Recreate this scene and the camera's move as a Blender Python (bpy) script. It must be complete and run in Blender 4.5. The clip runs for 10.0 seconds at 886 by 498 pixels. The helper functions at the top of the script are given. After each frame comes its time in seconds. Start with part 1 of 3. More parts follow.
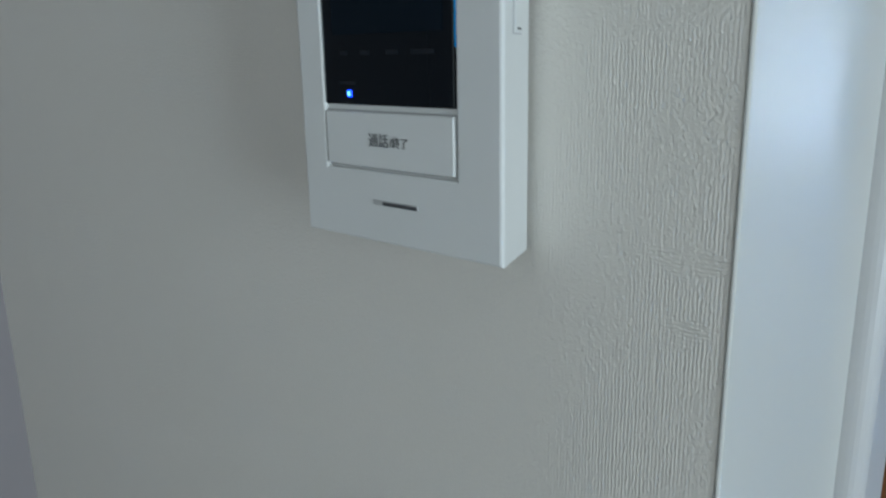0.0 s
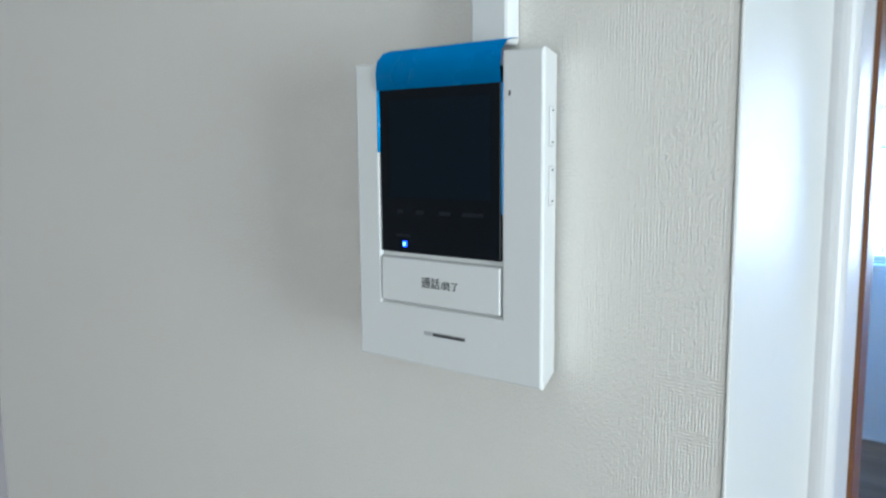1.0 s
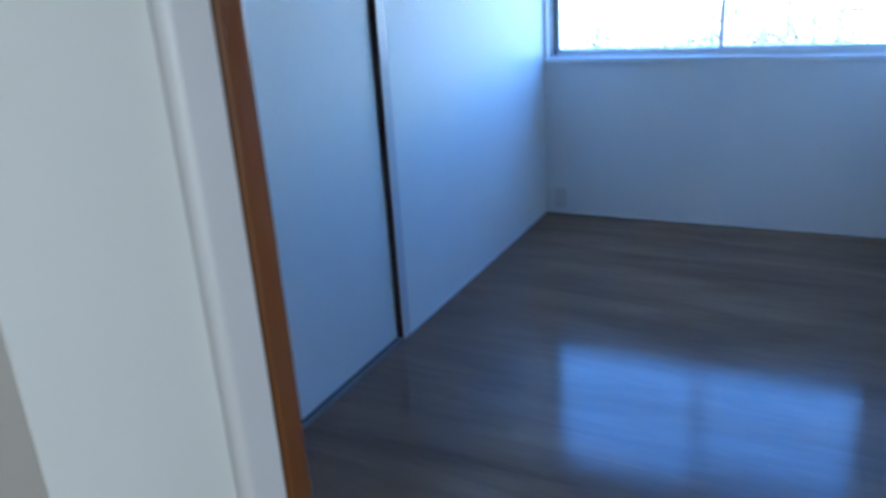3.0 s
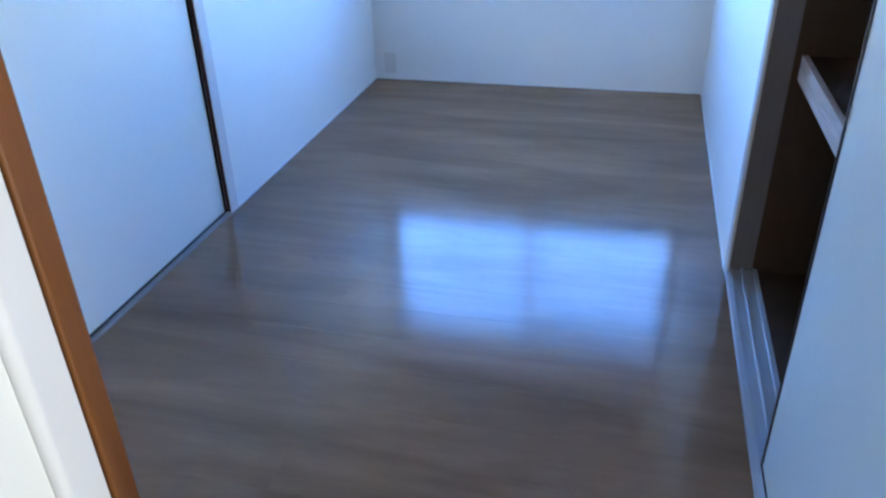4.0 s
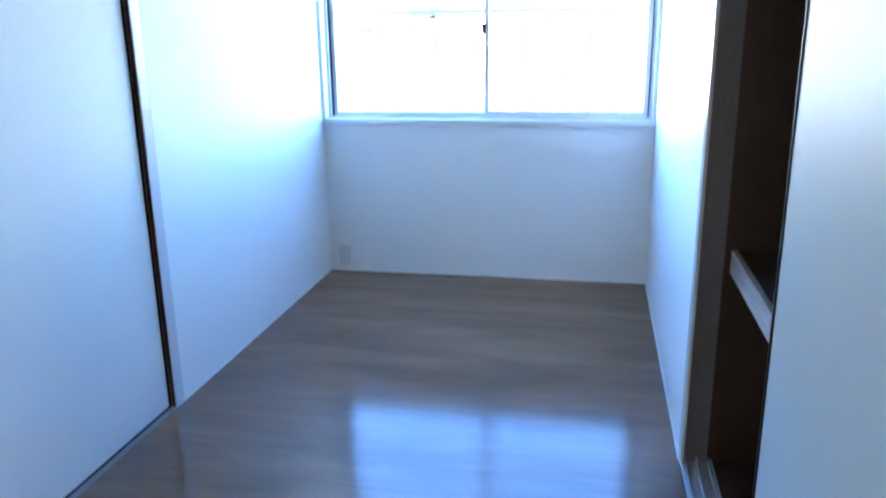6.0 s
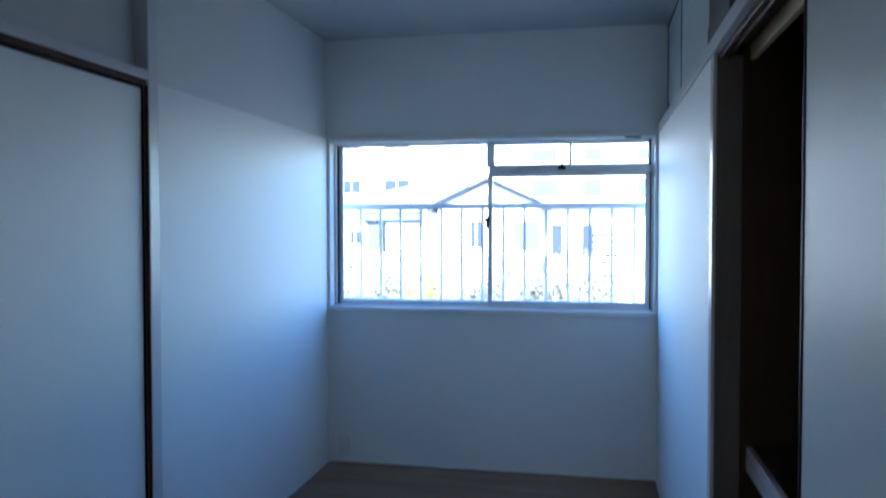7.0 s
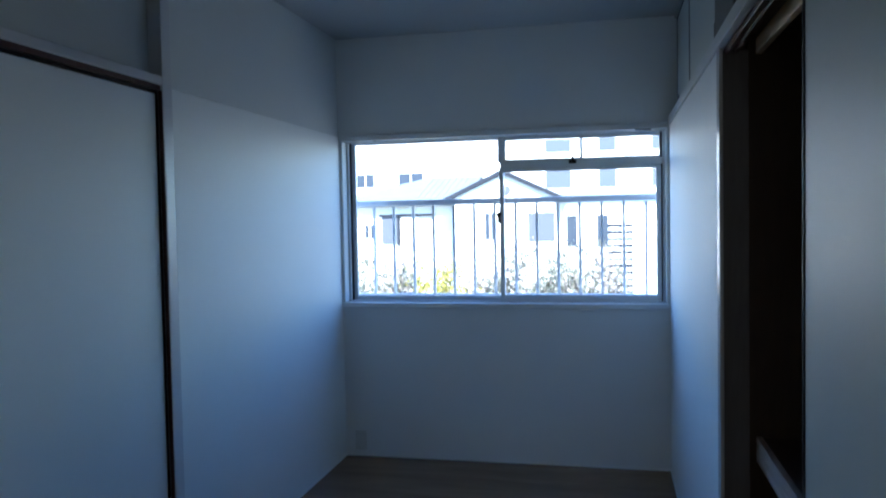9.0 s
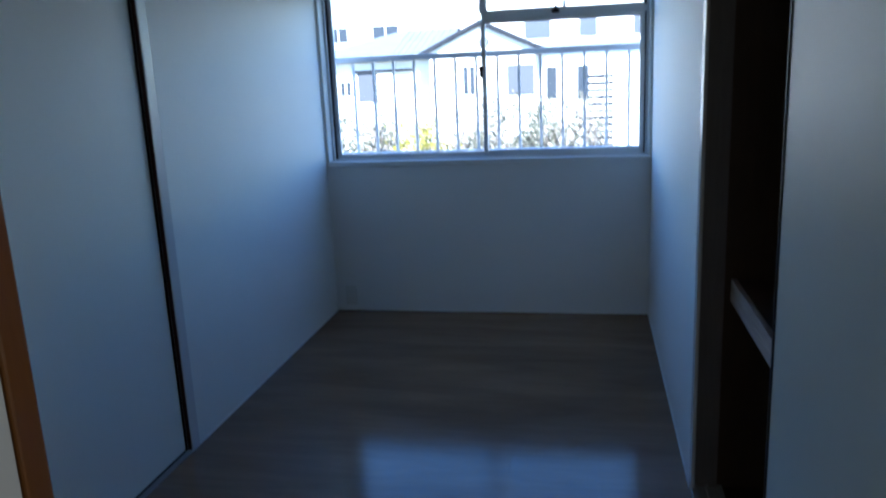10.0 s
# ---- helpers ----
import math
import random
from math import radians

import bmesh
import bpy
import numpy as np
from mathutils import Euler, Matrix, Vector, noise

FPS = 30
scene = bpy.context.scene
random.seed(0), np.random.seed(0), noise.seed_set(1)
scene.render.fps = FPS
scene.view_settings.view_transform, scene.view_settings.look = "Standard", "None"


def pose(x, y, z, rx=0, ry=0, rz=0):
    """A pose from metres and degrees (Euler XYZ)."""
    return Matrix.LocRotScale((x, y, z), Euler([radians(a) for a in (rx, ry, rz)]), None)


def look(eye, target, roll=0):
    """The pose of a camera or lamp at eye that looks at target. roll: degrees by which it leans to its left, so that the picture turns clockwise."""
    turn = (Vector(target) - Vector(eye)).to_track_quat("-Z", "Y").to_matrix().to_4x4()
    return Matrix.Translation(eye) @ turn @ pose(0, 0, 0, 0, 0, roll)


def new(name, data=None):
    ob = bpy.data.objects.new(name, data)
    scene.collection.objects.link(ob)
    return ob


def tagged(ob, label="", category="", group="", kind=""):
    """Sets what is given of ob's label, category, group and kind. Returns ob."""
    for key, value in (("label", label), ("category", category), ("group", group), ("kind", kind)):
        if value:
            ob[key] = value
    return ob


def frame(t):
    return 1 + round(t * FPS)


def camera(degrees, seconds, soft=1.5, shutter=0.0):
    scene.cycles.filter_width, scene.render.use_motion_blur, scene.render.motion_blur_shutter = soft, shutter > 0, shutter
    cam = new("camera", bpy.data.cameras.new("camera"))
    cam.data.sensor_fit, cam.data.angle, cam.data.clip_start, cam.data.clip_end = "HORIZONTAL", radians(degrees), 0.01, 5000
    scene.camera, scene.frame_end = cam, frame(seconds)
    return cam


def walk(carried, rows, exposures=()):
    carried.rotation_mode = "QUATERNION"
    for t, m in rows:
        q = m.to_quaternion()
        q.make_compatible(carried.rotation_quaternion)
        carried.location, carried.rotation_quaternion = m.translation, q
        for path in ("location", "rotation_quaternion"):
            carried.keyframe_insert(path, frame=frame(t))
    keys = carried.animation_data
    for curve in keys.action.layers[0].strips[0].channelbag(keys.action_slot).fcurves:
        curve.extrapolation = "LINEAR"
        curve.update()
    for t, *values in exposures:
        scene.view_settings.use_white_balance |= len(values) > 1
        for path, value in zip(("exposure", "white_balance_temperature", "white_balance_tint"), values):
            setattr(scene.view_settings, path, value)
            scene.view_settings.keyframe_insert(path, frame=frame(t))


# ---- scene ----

cam = camera(60.25, 10.0, soft=2.0, shutter=0.4)
PATH = [
    (0.0, look((1.073, -4.087, 1.416), (-0.241, -2.664, 0.920), -1.11)),
    (0.5, look((1.067, -4.117, 1.430), (-0.239, -2.660, 1.018), -0.65)),
    (1.0, look((1.078, -4.163, 1.447), (-0.146, -2.603, 1.189), -0.49)),
    (1.5, look((1.091, -4.190, 1.438), (-0.062, -2.564, 1.279), -0.12)),
    (1.8, look((1.133, -4.190, 1.433), (-0.032, -2.575, 1.246), -0.72)),
    (2.1, look((1.210, -4.171, 1.420), (0.010, -2.587, 1.196), -0.66)),
    (2.4, look((1.294, -4.153, 1.399), (0.126, -2.560, 1.086), -1.66)),
    (2.5, look((1.318, -4.142, 1.389), (0.171, -2.548, 1.011), -2.25)),
    (2.7, look((1.361, -4.123, 1.367), (0.310, -2.500, 0.857), -3.32)),
    (3.0, look((1.398, -4.094, 1.340), (0.540, -2.418, 0.666), -3.68)),
    (3.2, look((1.420, -4.089, 1.354), (0.668, -2.403, 0.584), -3.44)),
    (4.3, look((1.465, -4.080, 1.289), (1.075, -2.435, 0.222), -1.61)),
    (4.5, look((1.473, -4.086, 1.321), (1.103, -2.467, 0.207), -1.73)),
    (5.0, look((1.473, -4.079, 1.314), (1.131, -2.426, 0.242), -1.65)),
    (5.5, look((1.463, -4.088, 1.322), (1.122, -2.280, 0.537), -0.92)),
    (5.7, look((1.485, -4.086, 1.322), (1.116, -2.243, 0.637), -1.18)),
    (6.8, look((1.458, -4.079, 1.316), (1.076, -2.122, 1.165), 0.18)),
    (7.0, look((1.466, -4.082, 1.325), (1.078, -2.121, 1.266), -0.06)),
    (7.2, look((1.469, -4.076, 1.323), (1.077, -2.115, 1.371), -0.32)),
    (7.5, look((1.468, -4.089, 1.334), (1.071, -2.136, 1.508), -0.54)),
    (7.8, look((1.459, -4.096, 1.333), (1.061, -2.152, 1.585), -0.58)),
    (8.0, look((1.468, -4.094, 1.345), (1.060, -2.152, 1.591), -0.69)),
    (8.3, look((1.467, -4.098, 1.336), (1.052, -2.146, 1.478), -1.12)),
    (8.5, look((1.472, -4.098, 1.341), (1.052, -2.143, 1.396), -1.23)),
    (9.0, look((1.486, -4.113, 1.342), (1.059, -2.161, 1.264), -1.08)),
    (9.5, look((1.485, -4.124, 1.347), (1.055, -2.188, 1.087), -1.29)),
    (9.7, look((1.473, -4.133, 1.368), (1.052, -2.209, 1.025), -1.57)),
    (10.0, look((1.470, -4.157, 1.347), (1.093, -2.245, 0.898), -2.57)),
]
EXPOSURES = [(0.0, 4.35, 5250, -2), (0.5, 4.9, 5350, 0), (1.0, 5.15, 5350, 0), (1.5, 4.65, 5300, 0), (2.1, 4.55, 5250, 1), (2.7, 4.35, 5200, 2),
             (3.2, 4.2, 5200, 2), (4.3, 5.8, 5950, 6), (5.0, 5.85, 6000, 6), (5.7, 5.75, 5950, 5), (6.8, 3.75, 5700, 0), (7.0, 3.6, 5700, 0),
             (7.5, 3.1, 5700, 0), (8.0, 2.85, 5750, 0), (9.0, 2.95, 5850, 0), (10.0, 2.9, 5950, 0)]
walk(cam, PATH, EXPOSURES)

# ---- world and light ----
SUN_ELEVATION = 42.0
world = bpy.data.worlds.new("sky")
scene.world = world
world.use_nodes = True
wt = world.node_tree
sky = wt.nodes.new("ShaderNodeTexSky")
sky.sky_type = "NISHITA"
sky.sun_disc = False
sky.sun_elevation = radians(SUN_ELEVATION)
sky.sun_rotation = radians(162)
sky.ozone_density = 7.0
sky.dust_density = 0.4
deep = wt.nodes.new("ShaderNodeHueSaturation")
deep.inputs["Hue"].default_value = 0.508
deep.inputs["Saturation"].default_value = 1.08
wt.links.new(sky.outputs[0], deep.inputs["Color"])
wt.links.new(deep.outputs[0], wt.nodes["Background"].inputs[0])
wt.nodes["Background"].inputs[1].default_value = 0.15

sun_data = bpy.data.lights.new("sun", "SUN")
sun_data.energy = 3.1
sun_data.angle = radians(0.53)
sun_data.color = (1.0, 0.95, 0.88)
sun = new("sun", sun_data)
sun.matrix_world = look((6.5, -20.0, 19.0), (0, 0, 0))

# daylight of the hall's own window, in its opening
hall_light = bpy.data.lights.new("hall_daylight", "AREA")
hall_light.shape = "RECTANGLE"
hall_light.size, hall_light.size_y = 0.45, 0.9
hall_light.energy = 1.0
hall_light.color = (1.0, 0.97, 0.92)
hall_lamp = new("hall_daylight", hall_light)
hall_lamp.matrix_world = look((2.64, -4.25, 1.30), (1.0, -4.25, 1.30))


# daylight of the window behind the camera, in its opening
back_light = bpy.data.lights.new("back_daylight", "AREA")
back_light.shape = "RECTANGLE"
back_light.size, back_light.size_y = 1.1, 1.0
back_light.energy = 0.42
back_light.color = (1.0, 0.95, 0.85)
back_lamp = new("back_daylight", back_light)
back_lamp.matrix_world = look((1.55, -6.03, 1.45), (1.55, -4.0, 1.45))


# ---- materials ----
class Nodes:
    def __init__(self, name, colour, rough=0.5, metal=0.0, spec=0.5):
        self.m = bpy.data.materials.new(name)
        self.m.use_nodes = True
        self.t = self.m.node_tree
        self.b = self.t.nodes["Principled BSDF"]
        self.b.inputs["Base Color"].default_value = (*colour, 1)
        self.b.inputs["Roughness"].default_value = rough
        self.b.inputs["Metallic"].default_value = metal
        self.b.inputs["Specular IOR Level"].default_value = spec

    def node(self, kind, **values):
        n = self.t.nodes.new(kind)
        for key, value in values.items():
            n.inputs[key.replace("_", " ")].default_value = value
        return n

    def link(self, a, b):
        self.t.links.new(a, b)

    def coords(self, scale=(1, 1, 1)):
        c = self.t.nodes.new("ShaderNodeTexCoord")
        m = self.t.nodes.new("ShaderNodeMapping")
        m.inputs["Scale"].default_value = scale
        self.link(c.outputs["Object"], m.inputs[0])
        return m.outputs[0]

    def noise(self, scale, detail=4.0, rough=0.55, stretch=(1, 1, 1), distortion=0.0):
        n = self.node("ShaderNodeTexNoise", Scale=scale, Detail=detail, Roughness=rough, Distortion=distortion)
        self.link(self.coords(stretch), n.inputs["Vector"])
        return n.outputs["Fac"]

    def ramp(self, fac, stops):
        r = self.t.nodes.new("ShaderNodeValToRGB")
        while len(r.color_ramp.elements) < len(stops):
            r.color_ramp.elements.new(0.5)
        for e, (p, c) in zip(r.color_ramp.elements, stops):
            e.position, e.color = p, (*c, 1)
        self.link(fac, r.inputs[0])
        return r.outputs[0]

    def mix(self, fac, a, b, blend="MIX"):
        n = self.t.nodes.new("ShaderNodeMix")
        n.data_type, n.blend_type = "RGBA", blend
        for value, sock in ((fac, n.inputs[0]), (a, n.inputs[6]), (b, n.inputs[7])):
            if hasattr(value, "is_linked"):
                self.link(value, sock)
            elif isinstance(value, (int, float)):
                sock.default_value = value
            else:
                sock.default_value = (*value, 1)
        return n.outputs[2]

    def colour(self, socket):
        self.link(socket, self.b.inputs["Base Color"])

    def rough_by(self, fac, low, high):
        n = self.node("ShaderNodeMapRange")
        n.inputs["To Min"].default_value, n.inputs["To Max"].default_value = low, high
        self.link(fac, n.inputs[0])
        self.link(n.outputs[0], self.b.inputs["Roughness"])

    def bump(self, height, strength, distance):
        n = self.node("ShaderNodeBump", Strength=strength, Distance=distance)
        self.link(height, n.inputs["Height"])
        self.link(n.outputs[0], self.b.inputs["Normal"])


def painted(name, colour, rough=0.5, vary=0.05, grain=400.0, relief=0.15, patch=0.05):
    """A plain painted or papered surface: faint blotches, fine grain."""
    s = Nodes(name, colour, rough)
    dark = tuple(c * (1 - vary) for c in colour)
    broad = s.noise(1.7, 3.0)
    s.colour(s.mix(broad, dark, tuple(min(1, c * (1 + vary * 0.5)) for c in colour)))
    s.rough_by(s.noise(9.0), rough - patch, rough + patch)
    s.bump(s.noise(grain, 3.0), relief, 0.0006)
    return s.m


def embossed_paper(name, colour):
    """Embossed wallpaper: patches of fine upright ribs, level ribs and pebbles."""
    s = Nodes(name, colour, 0.44, 0.0, 0.7)

    def ribs(direction, scale):
        m = s.t.nodes.new("ShaderNodeMapping")
        m.inputs["Rotation"].default_value = (0.0, 0.0, math.pi / 4)
        s.link(s.coords(), m.inputs[0])
        w = s.node("ShaderNodeTexWave", Scale=scale, Distortion=3.2, Detail=2.0)
        w.inputs["Detail Scale"].default_value = 1.3
        w.bands_direction = direction
        s.link(m.outputs[0], w.inputs["Vector"])
        return w.outputs["Fac"]

    pebble = s.noise(600.0, 3.0, 0.6, (1.0, 1.0, 0.85))
    which = s.noise(26.0, 2.0, 0.5, (1.0, 1.0, 0.6))
    level = s.ramp(s.noise(31.0, 2.0, 0.5, (0.6, 0.6, 1.3)), [(0.58, (0, 0, 0)), (0.70, (1, 1, 1))])
    lined = s.mix(level, ribs("X", 300.0), ribs("Z", 200.0))
    weave = s.mix(s.ramp(which, [(0.34, (0, 0, 0)), (0.62, (1, 1, 1))]), s.mix(0.62, lined, pebble), pebble)
    fine = s.mix(0.25, weave, s.noise(1100.0, 2.0))
    broad = s.noise(1.3, 4.0)
    base = s.mix(broad, tuple(c * 0.95 for c in colour), colour)
    s.colour(s.mix(0.08, base, weave, "MULTIPLY"))
    s.bump(fine, 0.75, 0.0012)
    return s.m


def grained(name, dark, light, along=(1, 1, 1), rough=0.35, scale=6.0, relief=0.1, per_piece=0.0):
    """Wood: stretched grain at two scales, optionally a shade for each piece."""
    s = Nodes(name, light, rough)
    stretch = tuple(0.08 if a else 1.0 for a in along)
    coarse = s.noise(scale, 5.0, 0.6, stretch, 0.6)
    fine = s.noise(scale * 14, 4.0, 0.6, stretch)
    c = s.mix(s.ramp(coarse, [(0.3, (0, 0, 0)), (0.7, (1, 1, 1))]), dark, light)
    c = s.mix(0.35, c, s.ramp(fine, [(0.3, (0.55, 0.55, 0.55)), (0.7, (1, 1, 1))]), "MULTIPLY")
    if per_piece:
        info = s.t.nodes.new("ShaderNodeObjectInfo")
        shade = s.ramp(info.outputs["Random"], [(0.0, (1 - per_piece,) * 3), (1.0, (1, 1, 1))])
        c = s.mix(1.0, c, shade, "MULTIPLY")
    s.colour(c)
    s.rough_by(coarse, rough - 0.05, rough + 0.08)
    s.bump(fine, relief, 0.0008)
    return s


def plain(name, colour, rough=0.45, metal=0.0, vary=0.08, spec=0.5):
    s = Nodes(name, colour, rough, metal, spec)
    s.colour(s.mix(s.noise(14.0), tuple(c * (1 - vary) for c in colour), colour))
    s.rough_by(s.noise(40.0), rough - 0.06, rough + 0.06)
    return s.m


def floor_material():
    """Grey-brown laminate; long streaks across the room, satin coat."""
    s = Nodes("laminate", (0.2, 0.16, 0.13), 0.2, 0.0, 0.30)
    info = s.t.nodes.new("ShaderNodeObjectInfo")
    c = s.t.nodes.new("ShaderNodeNewGeometry")
    off = s.t.nodes.new("ShaderNodeVectorMath")
    off.operation = "MULTIPLY_ADD"
    comb = s.t.nodes.new("ShaderNodeCombineXYZ")
    for i in range(3):
        s.link(info.outputs["Random"], comb.inputs[i])
    s.link(comb.outputs[0], off.inputs[0])
    off.inputs[1].default_value = (0.2, 0.012, 0.0)
    s.link(c.outputs["Position"], off.inputs[2])

    def streak(scale, stretch, detail):
        m = s.t.nodes.new("ShaderNodeMapping")
        m.inputs["Scale"].default_value = stretch
        s.link(off.outputs[0], m.inputs[0])
        n = s.node("ShaderNodeTexNoise", Scale=scale, Detail=detail, Roughness=0.6, Distortion=0.5)
        s.link(m.outputs[0], n.inputs["Vector"])
        return n.outputs["Fac"]

    broad = streak(5.0, (0.2, 1, 1), 4.0)
    mid = streak(34.0, (0.06, 1, 1), 4.0)
    fine = streak(160.0, (0.05, 1, 1), 3.0)
    col = s.mix(s.ramp(broad, [(0.28, (0, 0, 0)), (0.72, (1, 1, 1))]), (0.160, 0.093, 0.050), (0.300, 0.183, 0.106))
    col = s.mix(0.5, col, s.ramp(mid, [(0.3, (0.84, 0.83, 0.82)), (0.68, (1.0, 1.0, 1.0))]), "MULTIPLY")
    col = s.mix(0.2, col, s.ramp(fine, [(0.3, (0.6, 0.6, 0.6)), (0.7, (1, 1, 1))]), "MULTIPLY")
    col = s.mix(1.0, col, s.ramp(info.outputs["Random"], [(0, (0.97, 0.97, 0.97)), (1, (1, 1, 1))]), "MULTIPLY")
    s.colour(col)
    s.rough_by(mid, 0.11, 0.18)
    s.bump(mid, 0.06, 0.0006)
    return s.m


def glass_material():
    s = Nodes("window_glass", (1, 1, 1), 0.0)
    s.b.inputs["Transmission Weight"].default_value = 1.0
    s.b.inputs["IOR"].default_value = 1.02
    return s.m


def light_material(name, colour, strength):
    s = Nodes(name, colour, 0.3)
    s.b.inputs["Emission Color"].default_value = (*colour, 1)
    s.b.inputs["Emission Strength"].default_value = strength
    return s.m


M_PAPER = embossed_paper("embossed_wallpaper", (0.70, 0.67, 0.62))
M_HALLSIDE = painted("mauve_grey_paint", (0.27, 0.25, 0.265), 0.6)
M_WALL = painted("room_wall_paper", (0.89, 0.89, 0.875), 0.55)
M_LINTEL = painted("satin_lintel_paint", (0.60, 0.60, 0.60), 0.55, 0.04, 200.0, 0.05)
# room wall paper in two darker copies: shade above the window head as colour
M_WALL_SHADED_RECESS = painted("wall_paper_shaded_recess", (0.60, 0.605, 0.585), 0.65)
M_WALL_SHADED = painted("wall_paper_shaded", (0.73, 0.735, 0.72), 0.6)
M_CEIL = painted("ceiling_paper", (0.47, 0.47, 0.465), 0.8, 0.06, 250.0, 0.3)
M_LACQUER = painted("white_lacquer", (0.68, 0.665, 0.675), 0.30, 0.03, 60.0, 0.015, 0.02)
# darker copy of the sliding door paper; the closet side's weaker light is in the colour
M_DOOR_SHADED = painted("door_paper_shaded", (0.54, 0.56, 0.535), 0.5, 0.04, 300.0, 0.1)
M_DOOR = painted("sliding_door_paper", (0.86, 0.87, 0.855), 0.5, 0.04, 300.0, 0.1)
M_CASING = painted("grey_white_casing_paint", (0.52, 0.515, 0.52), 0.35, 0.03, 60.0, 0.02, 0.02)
M_POST = painted("glossy_post_lacquer", (0.72, 0.70, 0.71), 0.16, 0.03, 60.0, 0.01, 0.02)
M_REVEAL = painted("semi_gloss_lining_paint", (0.60, 0.60, 0.575), 0.36, 0.03, 80.0, 0.02, 0.03)
M_DARK = plain("dark_edge_lacquer", (0.020, 0.015, 0.014), 0.55, 0.0, 0.08, 0.12)
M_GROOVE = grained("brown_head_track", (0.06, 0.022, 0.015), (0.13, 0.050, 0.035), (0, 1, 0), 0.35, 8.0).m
M_JAMB = grained("brown_jamb_wood", (0.080, 0.027, 0.006), (0.150, 0.058, 0.013), (0, 0, 1), 0.35, 16.0).m
M_FLOOR = floor_material()
M_HALLFLOOR = plain("hall_vinyl", (0.13, 0.095, 0.07), 0.35)
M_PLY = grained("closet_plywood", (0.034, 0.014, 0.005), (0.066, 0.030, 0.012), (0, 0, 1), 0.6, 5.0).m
M_SHELF_EDGE = grained("pale_shelf_edge", (0.32, 0.22, 0.19), (0.72, 0.61, 0.56), (0, 1, 0), 0.5, 26.0).m
M_BATTEN = grained("raw_batten", (0.62, 0.40, 0.22), (0.80, 0.56, 0.34), (0, 1, 0), 0.6, 9.0).m
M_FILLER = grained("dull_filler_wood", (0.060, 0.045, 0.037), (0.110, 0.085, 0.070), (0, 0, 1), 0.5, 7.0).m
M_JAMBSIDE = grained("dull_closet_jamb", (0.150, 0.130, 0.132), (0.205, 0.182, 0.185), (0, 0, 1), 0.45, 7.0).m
M_TRACK = plain("sill_track_plastic", (0.42, 0.435, 0.46), 0.35)
M_SILL = plain("grey_sill_plastic", (0.33, 0.31, 0.30), 0.4)
M_ALU = plain("window_aluminium", (0.80, 0.81, 0.82), 0.38, 0.1)
M_BRIGHT = plain("bright_white_plastic", (0.86, 0.86, 0.85), 0.3, 0.0, 0.02)
M_SOCKET = plain("socket_grey", (0.20, 0.20, 0.20), 0.5)
M_OUTLET = plain("cream_outlet_plastic", (0.77, 0.76, 0.72), 0.4, 0.0, 0.03)
M_SEAL = plain("rubber_seal", (0.06, 0.06, 0.065), 0.6)
M_GLASS = glass_material()
M_RAIL = plain("rail_aluminium", (0.62, 0.63, 0.65), 0.45, 0.2)
M_PLASTIC = painted("white_plastic", (0.64, 0.645, 0.64), 0.35, 0.02, 900.0, 0.08)
M_SWITCH = painted("aged_white_plastic", (0.66, 0.66, 0.65), 0.4, 0.03, 900.0, 0.06)
M_SWITCH_DARK = painted("switch_rocker", (0.44, 0.44, 0.44), 0.4, 0.03, 900.0, 0.06)
M_SCREEN = Nodes("black_screen_glass", (0.003, 0.005, 0.008), 0.07, 0.0, 0.14).m
M_PANELGLASS = Nodes("display_area", (0.005, 0.009, 0.015), 0.16, 0.0, 0.06).m
M_SEAM = plain("button_seam_plastic", (0.38, 0.38, 0.38), 0.6)
M_ICON = plain("faint_grey_print", (0.008, 0.011, 0.016), 0.4, 0.0, 0.08, 0.2)
M_FILM = plain("blue_film", (0.02, 0.34, 0.85), 0.28)
M_LED = light_material("blue_led", (0.01, 0.05, 1.0), 0.10)
M_LEDCORE = light_material("led_core", (0.25, 0.6, 1.0), 0.12)
M_INK = plain("grey_ink", (0.06, 0.06, 0.065), 0.5)
M_GAP = plain("shadow_gap_plastic", (0.10, 0.10, 0.10), 0.6)
M_CONCRETE = painted("outer_render", (0.50, 0.49, 0.46), 0.85, 0.15, 60.0, 0.5)
M_GROUND = painted("dry_ground", (0.14, 0.13, 0.10), 0.95, 0.3, 20.0, 0.5)
M_HOUSEWALL = painted("house_render", (0.74, 0.72, 0.68), 0.8, 0.06, 40.0, 0.4)
M_HOUSEWALL2 = painted("block_render", (0.72, 0.73, 0.74), 0.8, 0.06, 40.0, 0.4)
M_ROOF = painted("metal_roof", (0.15, 0.165, 0.185), 0.55, 0.12, 12.0, 0.3)
M_EAVE = plain("eave_board", (0.020, 0.023, 0.032), 0.7, 0.0, 0.08, 0.2)
M_HOUSEGLASS = Nodes("house_window_glass", (0.036, 0.045, 0.062), 0.35, 0.0, 0.2).m
M_PALEGLASS = Nodes("pale_window_glass", (0.078, 0.088, 0.112), 0.35, 0.0, 0.2).m
M_SHUTTER = plain("grey_shutter", (0.085, 0.092, 0.115), 0.6, 0.0, 0.08, 0.2)
M_LEAF = plain("hedge_leaf", (0.125, 0.13, 0.10), 0.6, 0.0, 0.5)
M_LEAF_Y = plain("yellow_leaf", (0.30, 0.27, 0.05), 0.6, 0.0, 0.4)
M_LEAF_R = plain("reddish_leaf", (0.26, 0.225, 0.20), 0.6, 0.0, 0.4)
M_TWIG = plain("twig_bark", (0.14, 0.115, 0.105), 0.8)


